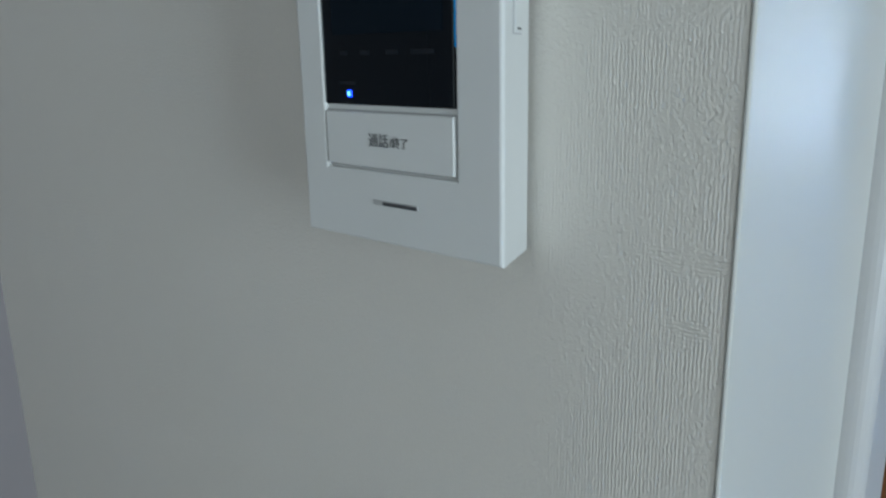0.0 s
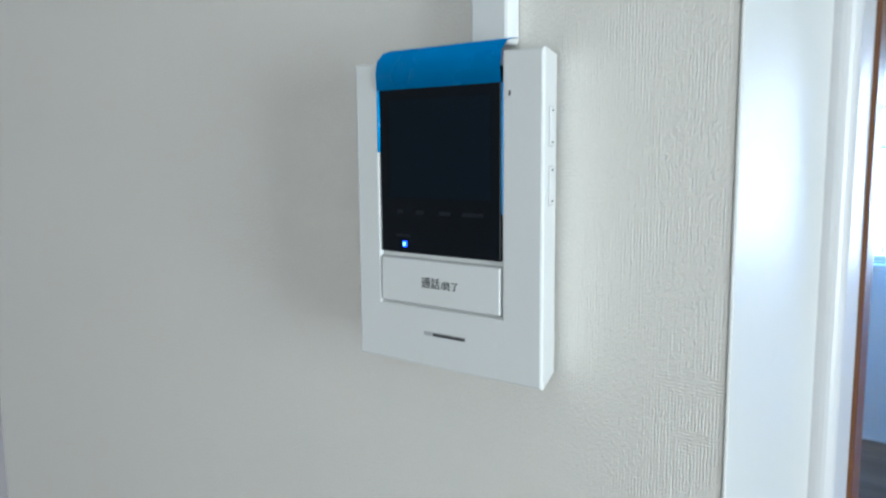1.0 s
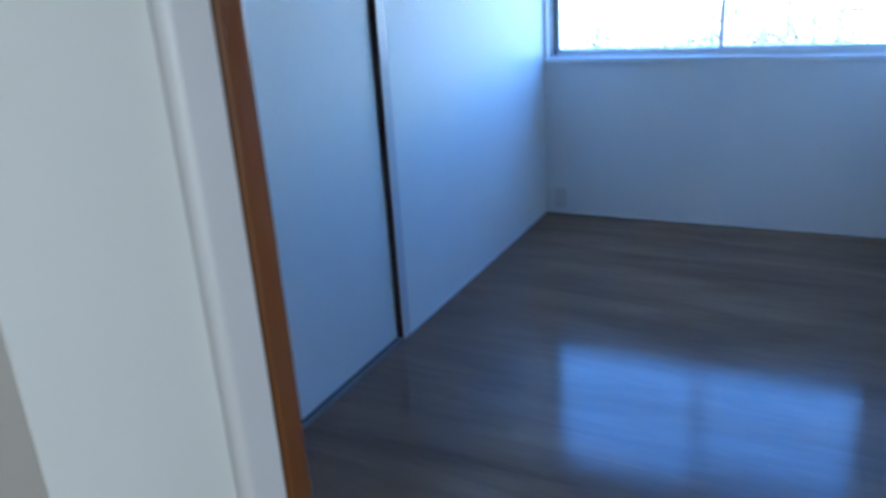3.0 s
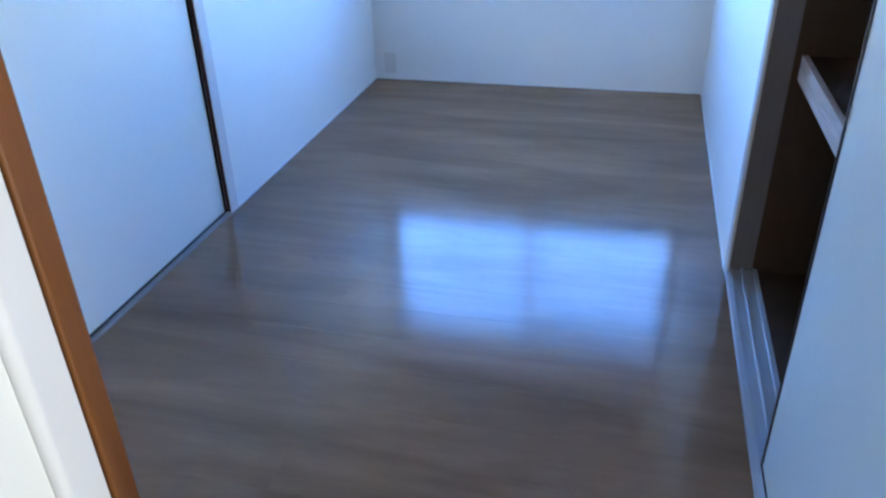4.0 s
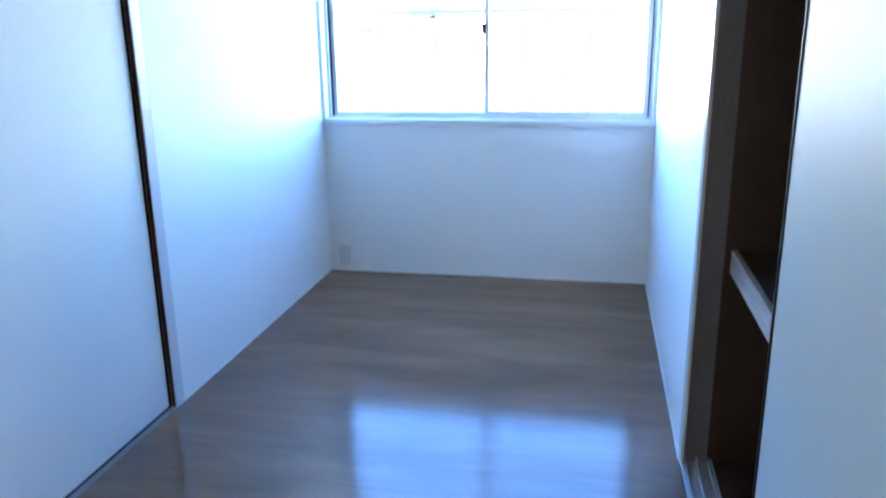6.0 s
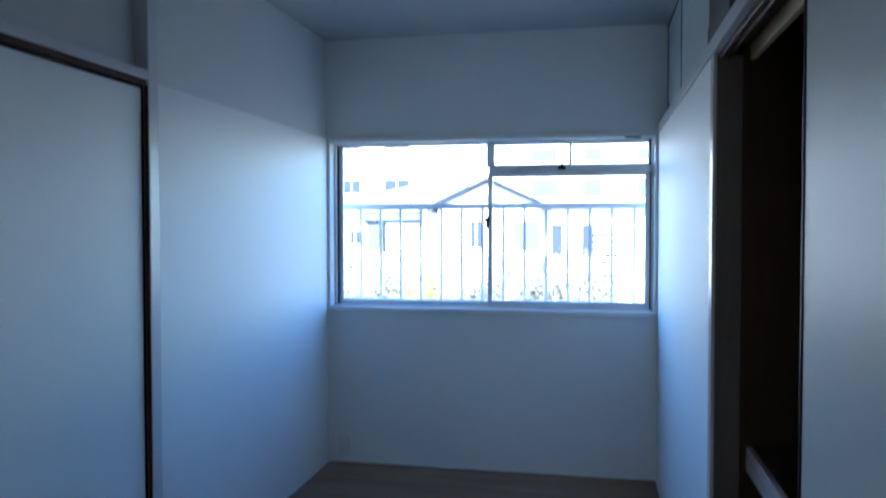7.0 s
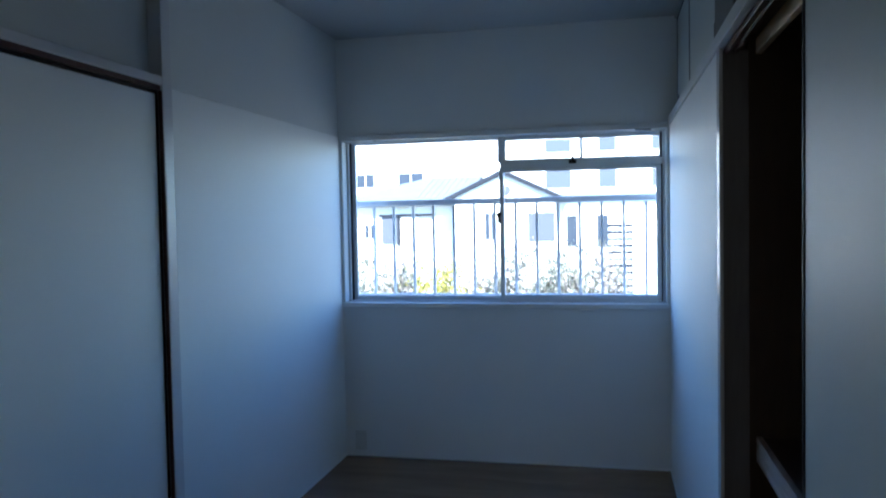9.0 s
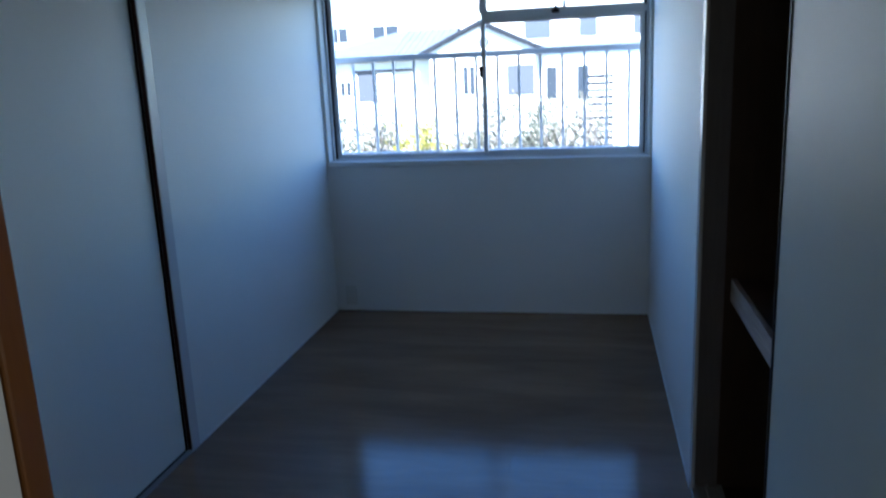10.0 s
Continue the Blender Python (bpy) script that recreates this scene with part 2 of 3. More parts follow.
# ---- mesh helpers ----
def add_box(bm, x0, x1, y0, y1, z0, z1, bevel=0.0, seg=2):
    r = bmesh.ops.create_cube(bm, size=1.0, matrix=Matrix.Translation(((x0 + x1) / 2, (y0 + y1) / 2, (z0 + z1) / 2))
                              @ Matrix.Diagonal((x1 - x0, y1 - y0, z1 - z0, 1)))
    if bevel:
        edges = list({e for v in r["verts"] for e in v.link_edges})
        bmesh.ops.bevel(bm, geom=edges, offset=bevel, segments=seg, affect="EDGES", profile=0.5)
    return bm


def add_cyl(bm, centre, radius, depth, axis="Z", seg=24, radius2=None):
    turn = {"Z": pose(0, 0, 0), "X": pose(0, 0, 0, 0, 90, 0), "Y": pose(0, 0, 0, 90, 0, 0)}[axis]
    bmesh.ops.create_cone(bm, cap_ends=True, segments=seg, radius1=radius, radius2=radius if radius2 is None else radius2,
                          depth=depth, matrix=Matrix.Translation(centre) @ turn)
    return bm


def boxes(*specs, bevel=0.0):
    bm = bmesh.new()
    for s in specs:
        add_box(bm, *s[:6], bevel=s[6] if len(s) > 6 else bevel)
    return bm


def part(name, bm, material, parent=None, label="", smooth=False):
    me = bpy.data.meshes.new(name)
    bm.to_mesh(me)
    bm.free()
    me.materials.append(material)
    if smooth:
        for p in me.polygons:
            p.use_smooth = True
    ob = new(name, me)
    if parent is not None:
        ob.parent = parent
    if label:
        ob["label"] = label
    return ob


def structure(name, bm, material, label, category):
    return tagged(part(name, bm, material), label, category, kind="structure")


def thing(name, label, category, group="", kind="", at=(0, 0, 0)):
    ob = new(name)
    ob.empty_display_size = 0.05
    ob.location = at
    return tagged(ob, label, category, group, kind)


def lettering(text, size, parent, material, m, name="lettering"):
    cu = bpy.data.curves.new(name, "FONT")
    cu.body, cu.size, cu.align_x, cu.align_y, cu.extrude = text, size, "CENTER", "CENTER", 0.0001
    tmp = new(name + "_curve", cu)
    dg = bpy.context.evaluated_depsgraph_get()
    me = bpy.data.meshes.new_from_object(tmp.evaluated_get(dg))
    bpy.data.objects.remove(tmp)
    bpy.data.curves.remove(cu)
    me.materials.clear()
    me.materials.append(material)
    ob = new(name, me)
    ob.parent = parent
    ob.matrix_basis = m
    return ob


# ---- large structure ----
W, H = 1.79, 2.36          # room width, ceiling height
Y_IN, Y_HALL = -3.60, -3.8485   # door wall: room side, hall side
X_DOOR0, X_DOOR1 = 0.980, 1.90

floor = structure("floor", boxes((-0.3, 3.0, -6.2, 0.16, -0.12, -0.012)), M_HALLFLOOR, "grey-brown laminate plank floor with a satin sheen", "floor")
floor_hall = structure("floor_hall", boxes((0.16, 2.66, -6.05, Y_HALL + 0.06, -0.012, 0.0)), M_HALLFLOOR, "plain brown vinyl floor of the hall", "floor")
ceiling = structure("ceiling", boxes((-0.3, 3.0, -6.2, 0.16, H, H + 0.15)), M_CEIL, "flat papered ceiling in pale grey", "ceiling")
structure("lower_storey", boxes((-0.3, 3.0, -6.2, 0.16, -2.8, -0.12)), M_CONCRETE, "rendered storey below the room", "wall")

structure("wall_north", boxes((-0.3, 3.0, 0.0, 0.16, -0.12, 0.8495), (-0.3, 3.0, 0.0, 0.16, 1.82, H),
                              (-0.3, 0.0, 0.0, 0.16, 0.8495, 1.82), (W, 3.0, 0.0, 0.16, 0.8495, 1.82)), M_WALL,
          "white papered window wall", "wall")
structure("wall_west", boxes((-0.16, 0.0, -1.695, 0.0, -0.012, 1.815, 0.003)), M_WALL,
          "smooth white side wall panel, slightly proud of the wall above", "wall")
# both upper parts carry their shade in the base colour
structure("wall_west_over_doors", boxes((-0.16, -0.045, Y_IN, -1.758, 1.847, H)), M_WALL_SHADED_RECESS, "recessed papered wall above the sliding doors, greyed for shade", "wall")
structure("wall_west_upper", boxes((-0.16, -0.010, -1.695, 0.0, 1.8155, H)), M_WALL_SHADED, "papered wall above the side panel, greyed for shade", "wall")
structure("wall_west_outer", boxes((-0.3, -0.16, -6.2, 0.0, -0.12, H)), M_WALL, "plain outer wall", "wall")
structure("wall_east", boxes((W, W + 0.010, -1.815, 0.0, -0.012, 1.803)), M_WALL, "smooth white side wall beside the closet", "wall")
structure("wall_east_outer", boxes((2.70, 3.0, Y_HALL + 0.06, 0.0, -0.12, H)), M_WALL, "plain outer wall behind the closet", "wall")

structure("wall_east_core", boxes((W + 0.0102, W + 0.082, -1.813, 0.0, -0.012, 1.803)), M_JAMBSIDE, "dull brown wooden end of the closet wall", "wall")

# wall with the doorway, hall side papered
structure("wall_south", boxes((0.0 - 0.16, X_DOOR0, Y_HALL, Y_IN, -0.012, H), (X_DOOR0, X_DOOR1, Y_HALL, Y_IN, 1.86, H),
                              (X_DOOR1, 2.70, Y_HALL, Y_IN, -0.012, H)), M_PAPER,
          "off-white embossed wallpaper on the wall round the doorway", "wall")
structure("trim_door_lining", boxes((X_DOOR0 + 0.0002, X_DOOR0 + 0.0022, Y_HALL - 0.0006, -3.6945, -0.01, 1.859, 0.0009)), M_REVEAL,
          "smooth off-white lining of the doorway", "trim")
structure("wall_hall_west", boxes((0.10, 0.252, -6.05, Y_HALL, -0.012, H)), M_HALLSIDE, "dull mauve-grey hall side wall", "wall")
structure("wall_hall_south", boxes((-0.16, 1.0, -6.2, -6.05, -0.12, H), (2.1, 3.0, -6.2, -6.05, -0.12, H), (1.0, 2.1, -6.2, -6.05, -0.12, 0.95),
                                   (1.0, 2.1, -6.2, -6.05, 1.95, H), (1.0, 2.1, -6.2, -6.12, 0.95, 1.95)), M_PAPER, "off-white papered hall wall", "wall")
structure("wall_hall_east", boxes((2.66, 3.0, -6.05, -4.49, -0.12, H), (2.66, 3.0, -4.01, Y_HALL + 0.06, -0.12, H),
                                  (2.66, 3.0, -4.49, -4.01, -0.12, 0.78), (2.66, 3.0, -4.49, -4.01, 1.72, H), (2.80, 3.0, -4.49, -4.01, 0.78, 1.72)), M_PAPER,
          "off-white papered hall wall with a window opening", "wall")


# doorway: casing with a rounded edge, then the brown jamb
def casing_bm():
    bm = bmesh.new()
    pts = [(-0.06, 0.0)]
    n = 6
    for i in range(n + 1):
        a = math.pi / 2 * i / n
        pts.append((-0.009 + 0.009 * math.sin(a), 0.009 - 0.009 * math.cos(a)))
    pts += [(0.0, 0.045), (-0.06, 0.045)]
    lo = [bm.verts.new((x, y, 0.0)) for x, y in pts]
    hi = [bm.verts.new((x, y, 1.86)) for x, y in pts]
    k = len(pts)
    for i in range(k):
        bm.faces.new((lo[i], lo[(i + 1) % k], hi[(i + 1) % k], hi[i]))
    bm.faces.new(lo[::-1])
    bm.faces.new(hi)
    bmesh.ops.recalc_face_normals(bm, faces=bm.faces)
    return bm


door_frame = thing("door_1", "doorway with white casing and brown wooden jambs", "doorway", kind="structure", at=(0, 0, 0))
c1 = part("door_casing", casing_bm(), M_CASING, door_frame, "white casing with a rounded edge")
c1.location = (0.995, -3.694, 0.0)
part("door_jamb", boxes((0.93, 0.997, -3.6450, -3.614, -0.01, 1.86), bevel=0.003), M_JAMB, door_frame, "reddish-brown wooden jamb")
part("door_jamb", boxes((1.868, 1.93, -3.651, -3.617, -0.01, 1.86), bevel=0.003), M_JAMB, door_frame, "reddish-brown wooden jamb")
part("door_head", boxes((1.003, 1.866, -3.70, -3.617, 1.82, 1.858), bevel=0.003), M_JAMB, door_frame, "brown wooden head")

# west side: post, lintel, dark head track, sill strip, ceiling strip
structure("trim_west_post", boxes((-0.13, 0.004, -1.756, -1.697, -0.01, H - 0.002), bevel=0.004), M_LACQUER, "white lacquered wall post", "post")
structure("trim_west_lintel", boxes((-0.155, 0.004, Y_IN, -1.758, 1.816, 1.846), bevel=0.003), M_LACQUER, "white lacquered lintel over the sliding doors", "lintel")
structure("trim_west_track", boxes((-0.155, -0.004, Y_IN, -1.758, 1.799, 1.8155)), M_GROOVE, "dark brown head track of the sliding doors", "track")
structure("trim_west_sill", boxes((-0.11, -0.0135, Y_IN, -1.758, -0.01, 0.002), (-0.0133, -0.0075, Y_IN, -1.758, -0.01, 0.006, 0.0015),
                                  (-0.0073, -0.0035, Y_IN, -1.758, -0.01, 0.001), (-0.0033, 0.004, Y_IN, -1.758, -0.01, 0.005, 0.0015)), M_SILL,
          "grey grooved sill strip under the sliding doors", "sill")
# added dark strip over the post's side face, which lies in shade
structure("trim_west_post_shade", boxes((-0.0135, 0.001, -1.7577, -1.7563, 0.007, 1.798)), M_GROOVE, "dark brown strip standing in for shade on the post's side", "trim")
structure("trim_ceiling_strip", boxes((0.030, 0.046, Y_IN, -1.915, H - 0.012, H - 0.0005), bevel=0.002), M_BRIGHT, "thin white strip along the ceiling", "trim")



def edge_post_bm():
    """A slim upright trim whose face tapers towards the closet."""
    bm = bmesh.new()
    prof = [(W - 0.0045, -1.8157), (W + 0.0098, -1.8157), (W + 0.0098, -1.838), (W - 0.0005, -1.838)]
    lo = [bm.verts.new((x, y, -0.01)) for x, y in prof]
    hi = [bm.verts.new((x, y, 1.8055)) for x, y in prof]
    for i in range(4):
        bm.faces.new((lo[i], lo[(i + 1) % 4], hi[(i + 1) % 4], hi[i]))
    bm.faces.new(lo[::-1])
    bm.faces.new(hi)
    bmesh.ops.recalc_face_normals(bm, faces=bm.faces)
    bmesh.ops.bevel(bm, geom=bm.edges[:], offset=0.0012, segments=2, affect="EDGES", profile=0.5)
    return bm


structure("trim_east_post", edge_post_bm(), M_POST, "slim white lacquered edge post beside the closet", "post")

# thin white bead where walls meet the floor
structure("baseboard", boxes((0.0005, W - 0.0005, -0.006, -0.0003, 0.0003, 0.008, 0.0015)), M_BRIGHT, "thin white bead along the foot of the window wall", "baseboard")
structure("baseboard_west", boxes((0.0003, 0.005, -1.695, -0.007, 0.0003, 0.006, 0.0012)), M_BRIGHT, "thin white bead along the foot of the side wall", "baseboard")
structure("baseboard_east", boxes((W - 0.005, W - 0.0003, -1.812, -0.007, 0.0003, 0.006, 0.0012)), M_BRIGHT, "thin white bead along the foot of the side wall", "baseboard")

# east side: lintel, head track, sill track
structure("trim_east_lintel", boxes((W - 0.006, W + 0.018, Y_IN, -0.001, 1.806, 1.848), bevel=0.003), M_LINTEL, "white lacquered lintel over the closet", "lintel")
structure("trim_east_track", boxes((W + 0.0185, W + 0.100, Y_IN, -0.001, 1.830, 1.848), (W + 0.0185, W + 0.0255, Y_IN, -1.816, 1.792, 1.830, 0.001),
                                   (W + 0.0405, W + 0.0475, Y_IN, -1.816, 1.792, 1.830, 0.001), (W + 0.0255, W + 0.0405, Y_IN, -1.816, 1.800, 1.830),
                                   (W + 0.055, W + 0.062, Y_IN, -1.816, 1.806, 1.830, 0.001)), M_GROOVE,
          "brown grooved head track of the closet", "track")
structure("trim_east_sill", boxes((W + 0.001, W + 0.020, Y_IN, -1.802, -0.01, 0.012, 0.001), (W + 0.048, W + 0.056, Y_IN, -1.802, -0.01, 0.012, 0.001),
                                  (W + 0.084, W + 0.098, Y_IN, -1.802, -0.01, 0.012, 0.001), (W + 0.020, W + 0.084, Y_IN, -1.802, -0.01, 0.003)), M_TRACK,
          "pale grooved sill track of the closet", "track")


# ---- sliding doors ----
def sliding_door(label, x0, x1, y0, y1, z0, z1, paper, edge=0.012, far=None):
    """A papered panel in a thin dark frame."""
    far = far or edge
    d = thing("sliding_door", label, "sliding door", "sliding doors", at=(0, 0, 0))
    part("panel", boxes((x0 + 0.003, x1 - 0.003, y0 + edge, y1 - far, z0 + 0.0075, z1 - 0.0125), bevel=0.001), paper, d)
    for a, b in ((y0, y0 + edge), (y1 - far, y1)):
        part("stile", boxes((x0, x1, a, b, z0, z1), bevel=0.0015), M_DARK, d, "thin dark lacquered edge")
    for a, b in ((z0, z0 + 0.007), (z1 - 0.012, z1)):
        part("rail", boxes((x0, x1, y0 + edge, y1 - far, a, b), bevel=0.0015), M_DARK, d, "thin dark lacquered edge")
    return d


sliding_door("closed white sliding door with thin dark edges", -0.036, -0.014, -2.675, -1.758, 0.0066, 1.7985, M_DOOR, 0.015, 0.012)
sliding_door("closed white sliding door with thin dark edges", -0.064, -0.042, -3.585, -2.650, 0.0045, 1.7985, M_DOOR, 0.015)
sliding_door("white closet sliding door, pushed half open", W + 0.021, W + 0.045, -3.585, -2.690, 0.0045, 1.790, M_DOOR_SHADED, 0.010)
sliding_door("white closet sliding door, pushed behind the other", W + 0.0565, W + 0.0805, -3.590, -2.740, 0.0045, 1.790, M_DOOR_SHADED, 0.010)

# ---- closet ----
closet = thing("closet", "dark brown plywood closet with a middle shelf", "closet")
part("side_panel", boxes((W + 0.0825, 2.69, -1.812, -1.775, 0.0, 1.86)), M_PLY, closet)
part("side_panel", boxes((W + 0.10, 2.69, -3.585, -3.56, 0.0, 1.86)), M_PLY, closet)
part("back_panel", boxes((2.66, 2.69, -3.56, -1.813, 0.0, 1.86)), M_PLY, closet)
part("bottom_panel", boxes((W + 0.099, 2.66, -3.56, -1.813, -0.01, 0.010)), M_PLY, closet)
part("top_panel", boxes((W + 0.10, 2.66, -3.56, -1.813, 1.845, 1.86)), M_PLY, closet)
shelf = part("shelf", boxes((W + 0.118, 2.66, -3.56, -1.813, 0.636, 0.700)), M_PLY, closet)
part("shelf_edge", boxes((W + 0.100, W + 0.1175, -3.56, -1.813, 0.632, 0.703), bevel=0.002), M_SHELF_EDGE, shelf, "pale wood-grain front edge")
part("batten", boxes((W + 0.1005, W + 0.118, -3.555, -1.8125, 1.788, 1.8445), bevel=0.002), M_BATTEN, closet, "raw pale batten")

# ---- overhead cabinet ----
upper = thing("overhead_cabinet", "white overhead cabinet with four small sliding doors", "cabinet", at=(0, 0, 0))
part("body", boxes((W + 0.075, W + 0.12, Y_IN, -0.001, 1.849, H - 0.001)), M_FILLER, upper)
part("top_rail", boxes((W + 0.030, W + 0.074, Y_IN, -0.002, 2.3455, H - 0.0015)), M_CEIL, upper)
part("divider", boxes((W + 0.016, W + 0.074, -1.988, -1.628, 1.849, H - 0.003), bevel=0.003), M_FILLER, upper, "dull brown divider")
for y0, y1, x, hy in ((-0.80, -0.004, 0.042, -0.10), (-1.626, -0.775, 0.025, -1.575), (-2.680, -1.998, 0.042, -2.115), (-3.59, -2.655, 0.025, -3.50)):
    d = part("cabinet_door", boxes((W + x, W + x + 0.012, y0 + 0.0085, y1 - 0.0285, 1.856, 2.330), bevel=0.001), M_DOOR_SHADED, upper)
    for a, b in ((y0, y0 + 0.008), (y1 - 0.028, y1)):
        part("edge_strip", boxes((W + x - 0.001, W + x + 0.013, a, b, 1.851, 2.343)), M_DARK, d, "dark edge strip")
    part("edge_strip", boxes((W + x - 0.001, W + x + 0.013, y0 + 0.0085, y1 - 0.0285, 2.3305, 2.3430)), M_DARK, d, "dark edge strip")
    part("pull", boxes((W + x - 0.003, W + x - 0.0004, hy - 0.013, hy + 0.013, 1.892, 1.940), bevel=0.001), M_DARK, d, "small dark recessed pull")


# ---- window ----
win = thing("window_1", "aluminium sliding window with a small transom light", "window", kind="structure")
part("casing_top", boxes((0.0, W, -0.014, 0.055, 1.788, 1.8195), bevel=0.003), M_BRIGHT, win, "white casing")
part("window_sill", boxes((0.0, W, -0.018, 0.055, 0.850, 0.879), bevel=0.003), M_BRIGHT, win, "white sill board")
part("casing_side", boxes((0.0, 0.018, -0.012, 0.055, 0.8795, 1.7875), bevel=0.003), M_BRIGHT, win, "white casing")
part("casing_side", boxes((W - 0.018, W, -0.012, 0.055, 0.8795, 1.7875), bevel=0.003), M_BRIGHT, win, "white casing")
fr = part("window_frame", boxes((0.001, 0.030, 0.056, 0.15, 0.851, 1.819, 0.002), (W - 0.030, W - 0.001, 0.056, 0.15, 0.851, 1.819, 0.002),
                                (0.031, W - 0.031, 0.056, 0.15, 0.851, 0.886, 0.002), (0.031, W - 0.031, 0.056, 0.15, 1.784, 1.819, 0.002)), M_ALU, win, "aluminium frame")
part("frame_rib", boxes((0.0305, 0.041, 0.075, 0.082, 0.887, 1.783), (0.0305, 0.040, 0.118, 0.124, 0.887, 1.783)), M_SEAL, fr, "dark rubber rib")
part("frame_rib", boxes((W - 0.041, W - 0.0305, 0.075, 0.082, 0.887, 1.783), (W - 0.040, W - 0.0305, 0.118, 0.124, 0.887, 1.783)), M_SEAL, fr, "dark rubber rib")


def sash(name, x0, x1, y, z0, z1, stile=0.022, rail=0.024, bottom=0.030):
    s = part(name, boxes((x0, x0 + stile, y, y + 0.022, z0, z1, 0.0015), (x1 - stile, x1, y, y + 0.022, z0, z1, 0.0015),
                         (x0 + stile, x1 - stile, y, y + 0.022, z0, z0 + bottom, 0.0015), (x0 + stile, x1 - stile, y, y + 0.022, z1 - rail, z1, 0.0015)), M_ALU, win)
    g = part("pane", boxes((x0 + stile, x1 - stile, y + 0.009, y + 0.013, z0 + bottom, z1 - rail)), M_GLASS, s, "clear glass pane")
    g.visible_shadow = False
    return s


sash("sash", 0.038, 0.918, 0.090, 0.887, 1.783, 0.022, 0.010, 0.024)
sash("sash", 0.896, 1.752, 0.062, 0.887, 1.612, 0.024, 0.020, 0.032)
part("transom", boxes((0.905, W - 0.031, 0.060, 0.115, 1.613, 1.648), bevel=0.002), M_ALU, win, "aluminium transom")
part("mullion", boxes((0.890, 0.918, 0.058, 0.088, 1.6485, 1.7835), bevel=0.002), M_ALU, win, "aluminium mullion")
sash("transom_sash", 0.919, 1.345, 0.066, 1.649, 1.783, 0.012, 0.018, 0.012)
sash("transom_sash", 1.335, 1.757, 0.090, 1.649, 1.783, 0.012, 0.018, 0.012)
part("transom_latch", boxes((1.275, 1.315, 0.045, 0.0595, 1.628, 1.650, 0.003), (1.290, 1.302, 0.047, 0.0595, 1.650, 1.668, 0.002)), M_DARK, win, "small dark latch")
bm = bmesh.new()
add_box(bm, 0.886, 0.902, 0.044, 0.0615, 1.315, 1.375, 0.003)
add_cyl(bm, (0.894, 0.045, 1.362), 0.013, 0.016, "Y", 16)
part("crescent_lock", bm, M_DARK, win, "dark crescent lock")
part("curtain_bracket", boxes((1.62, 1.70, -0.020, 0.0, 1.7815, 1.7875)), M_SEAL, win, "dark bracket under the casing")
for bx in (0.10, 0.20):
    part("curtain_bracket", add_cyl(bmesh.new(), (bx, 0.015, 1.784), 0.008, 0.008, "Z", 12), M_PLASTIC, win, "small white bracket")

# ---- guard rail outside ----
rail = thing("window_guard_rail", "pale aluminium guard rail outside the window", "railing")
part("top_rail", boxes((-0.25, 2.05, 0.385, 0.425, 1.428, 1.462), bevel=0.004), M_RAIL, rail)
part("bottom_rail", boxes((-0.25, 2.05, 0.390, 0.420, 0.868, 0.892), bevel=0.003), M_RAIL, rail)
for i in range(17):
    bx = -0.181 + 0.1248 * i
    part("baluster", boxes((bx - 0.0075, bx + 0.0075, 0.398, 0.412, 0.8925, 1.4275)), M_RAIL, rail)
for bx in (-0.24, 2.04):
    part("bracket", boxes((bx - 0.012, bx + 0.012, 0.1605, 0.3845, 1.435, 1.455)), M_RAIL, rail)
    part("bracket", boxes((bx - 0.012, bx + 0.012, 0.1605, 0.3895, 0.870, 0.890)), M_RAIL, rail)

# ---- small room fixtures ----
outlet = thing("wall_outlet", "white double outlet plate low on the window wall", "outlet")
part("plate", boxes((0.056, 0.122, -0.008, -0.0002, 0.036, 0.150), bevel=0.003), M_OUTLET, outlet)
for z in (0.072, 0.112):
    part("socket", boxes((0.072, 0.106, -0.0088, -0.0078, z - 0.013, z + 0.013), bevel=0.0007), M_OUTLET, outlet)

rose = thing("ceiling_rose", "white ceiling lamp socket with no lamp", "lamp socket")
part("body", add_cyl(bmesh.new(), (0.900, -1.832, H - 0.016), 0.030, 0.031, "Z", 32, 0.036), M_SOCKET, rose, "dull grey socket ring")
part("cap", add_cyl(bmesh.new(), (0.900, -1.832, H - 0.035), 0.029, 0.007, "Z", 32, 0.032), M_BRIGHT, rose)
for sx in (-1, 1):
    part("ear", boxes((0.900 + sx * 0.042 - 0.009, 0.900 + sx * 0.042 + 0.009, -1.852, -1.812, H - 0.034, H - 0.004), bevel=0.006), M_BRIGHT, rose)

# ---- intercom ----
YF = -3.8800                # front face
YS = -3.8785                # screen and button plane, slightly sunk
inter = thing("intercom", "white wall intercom with black screen and blue film", "intercom", at=(-0.0062, 0, -0.0090))
IX0, IX1, IZ0, IZ1 = 0.8065, 0.9165, 1.350, 1.4985


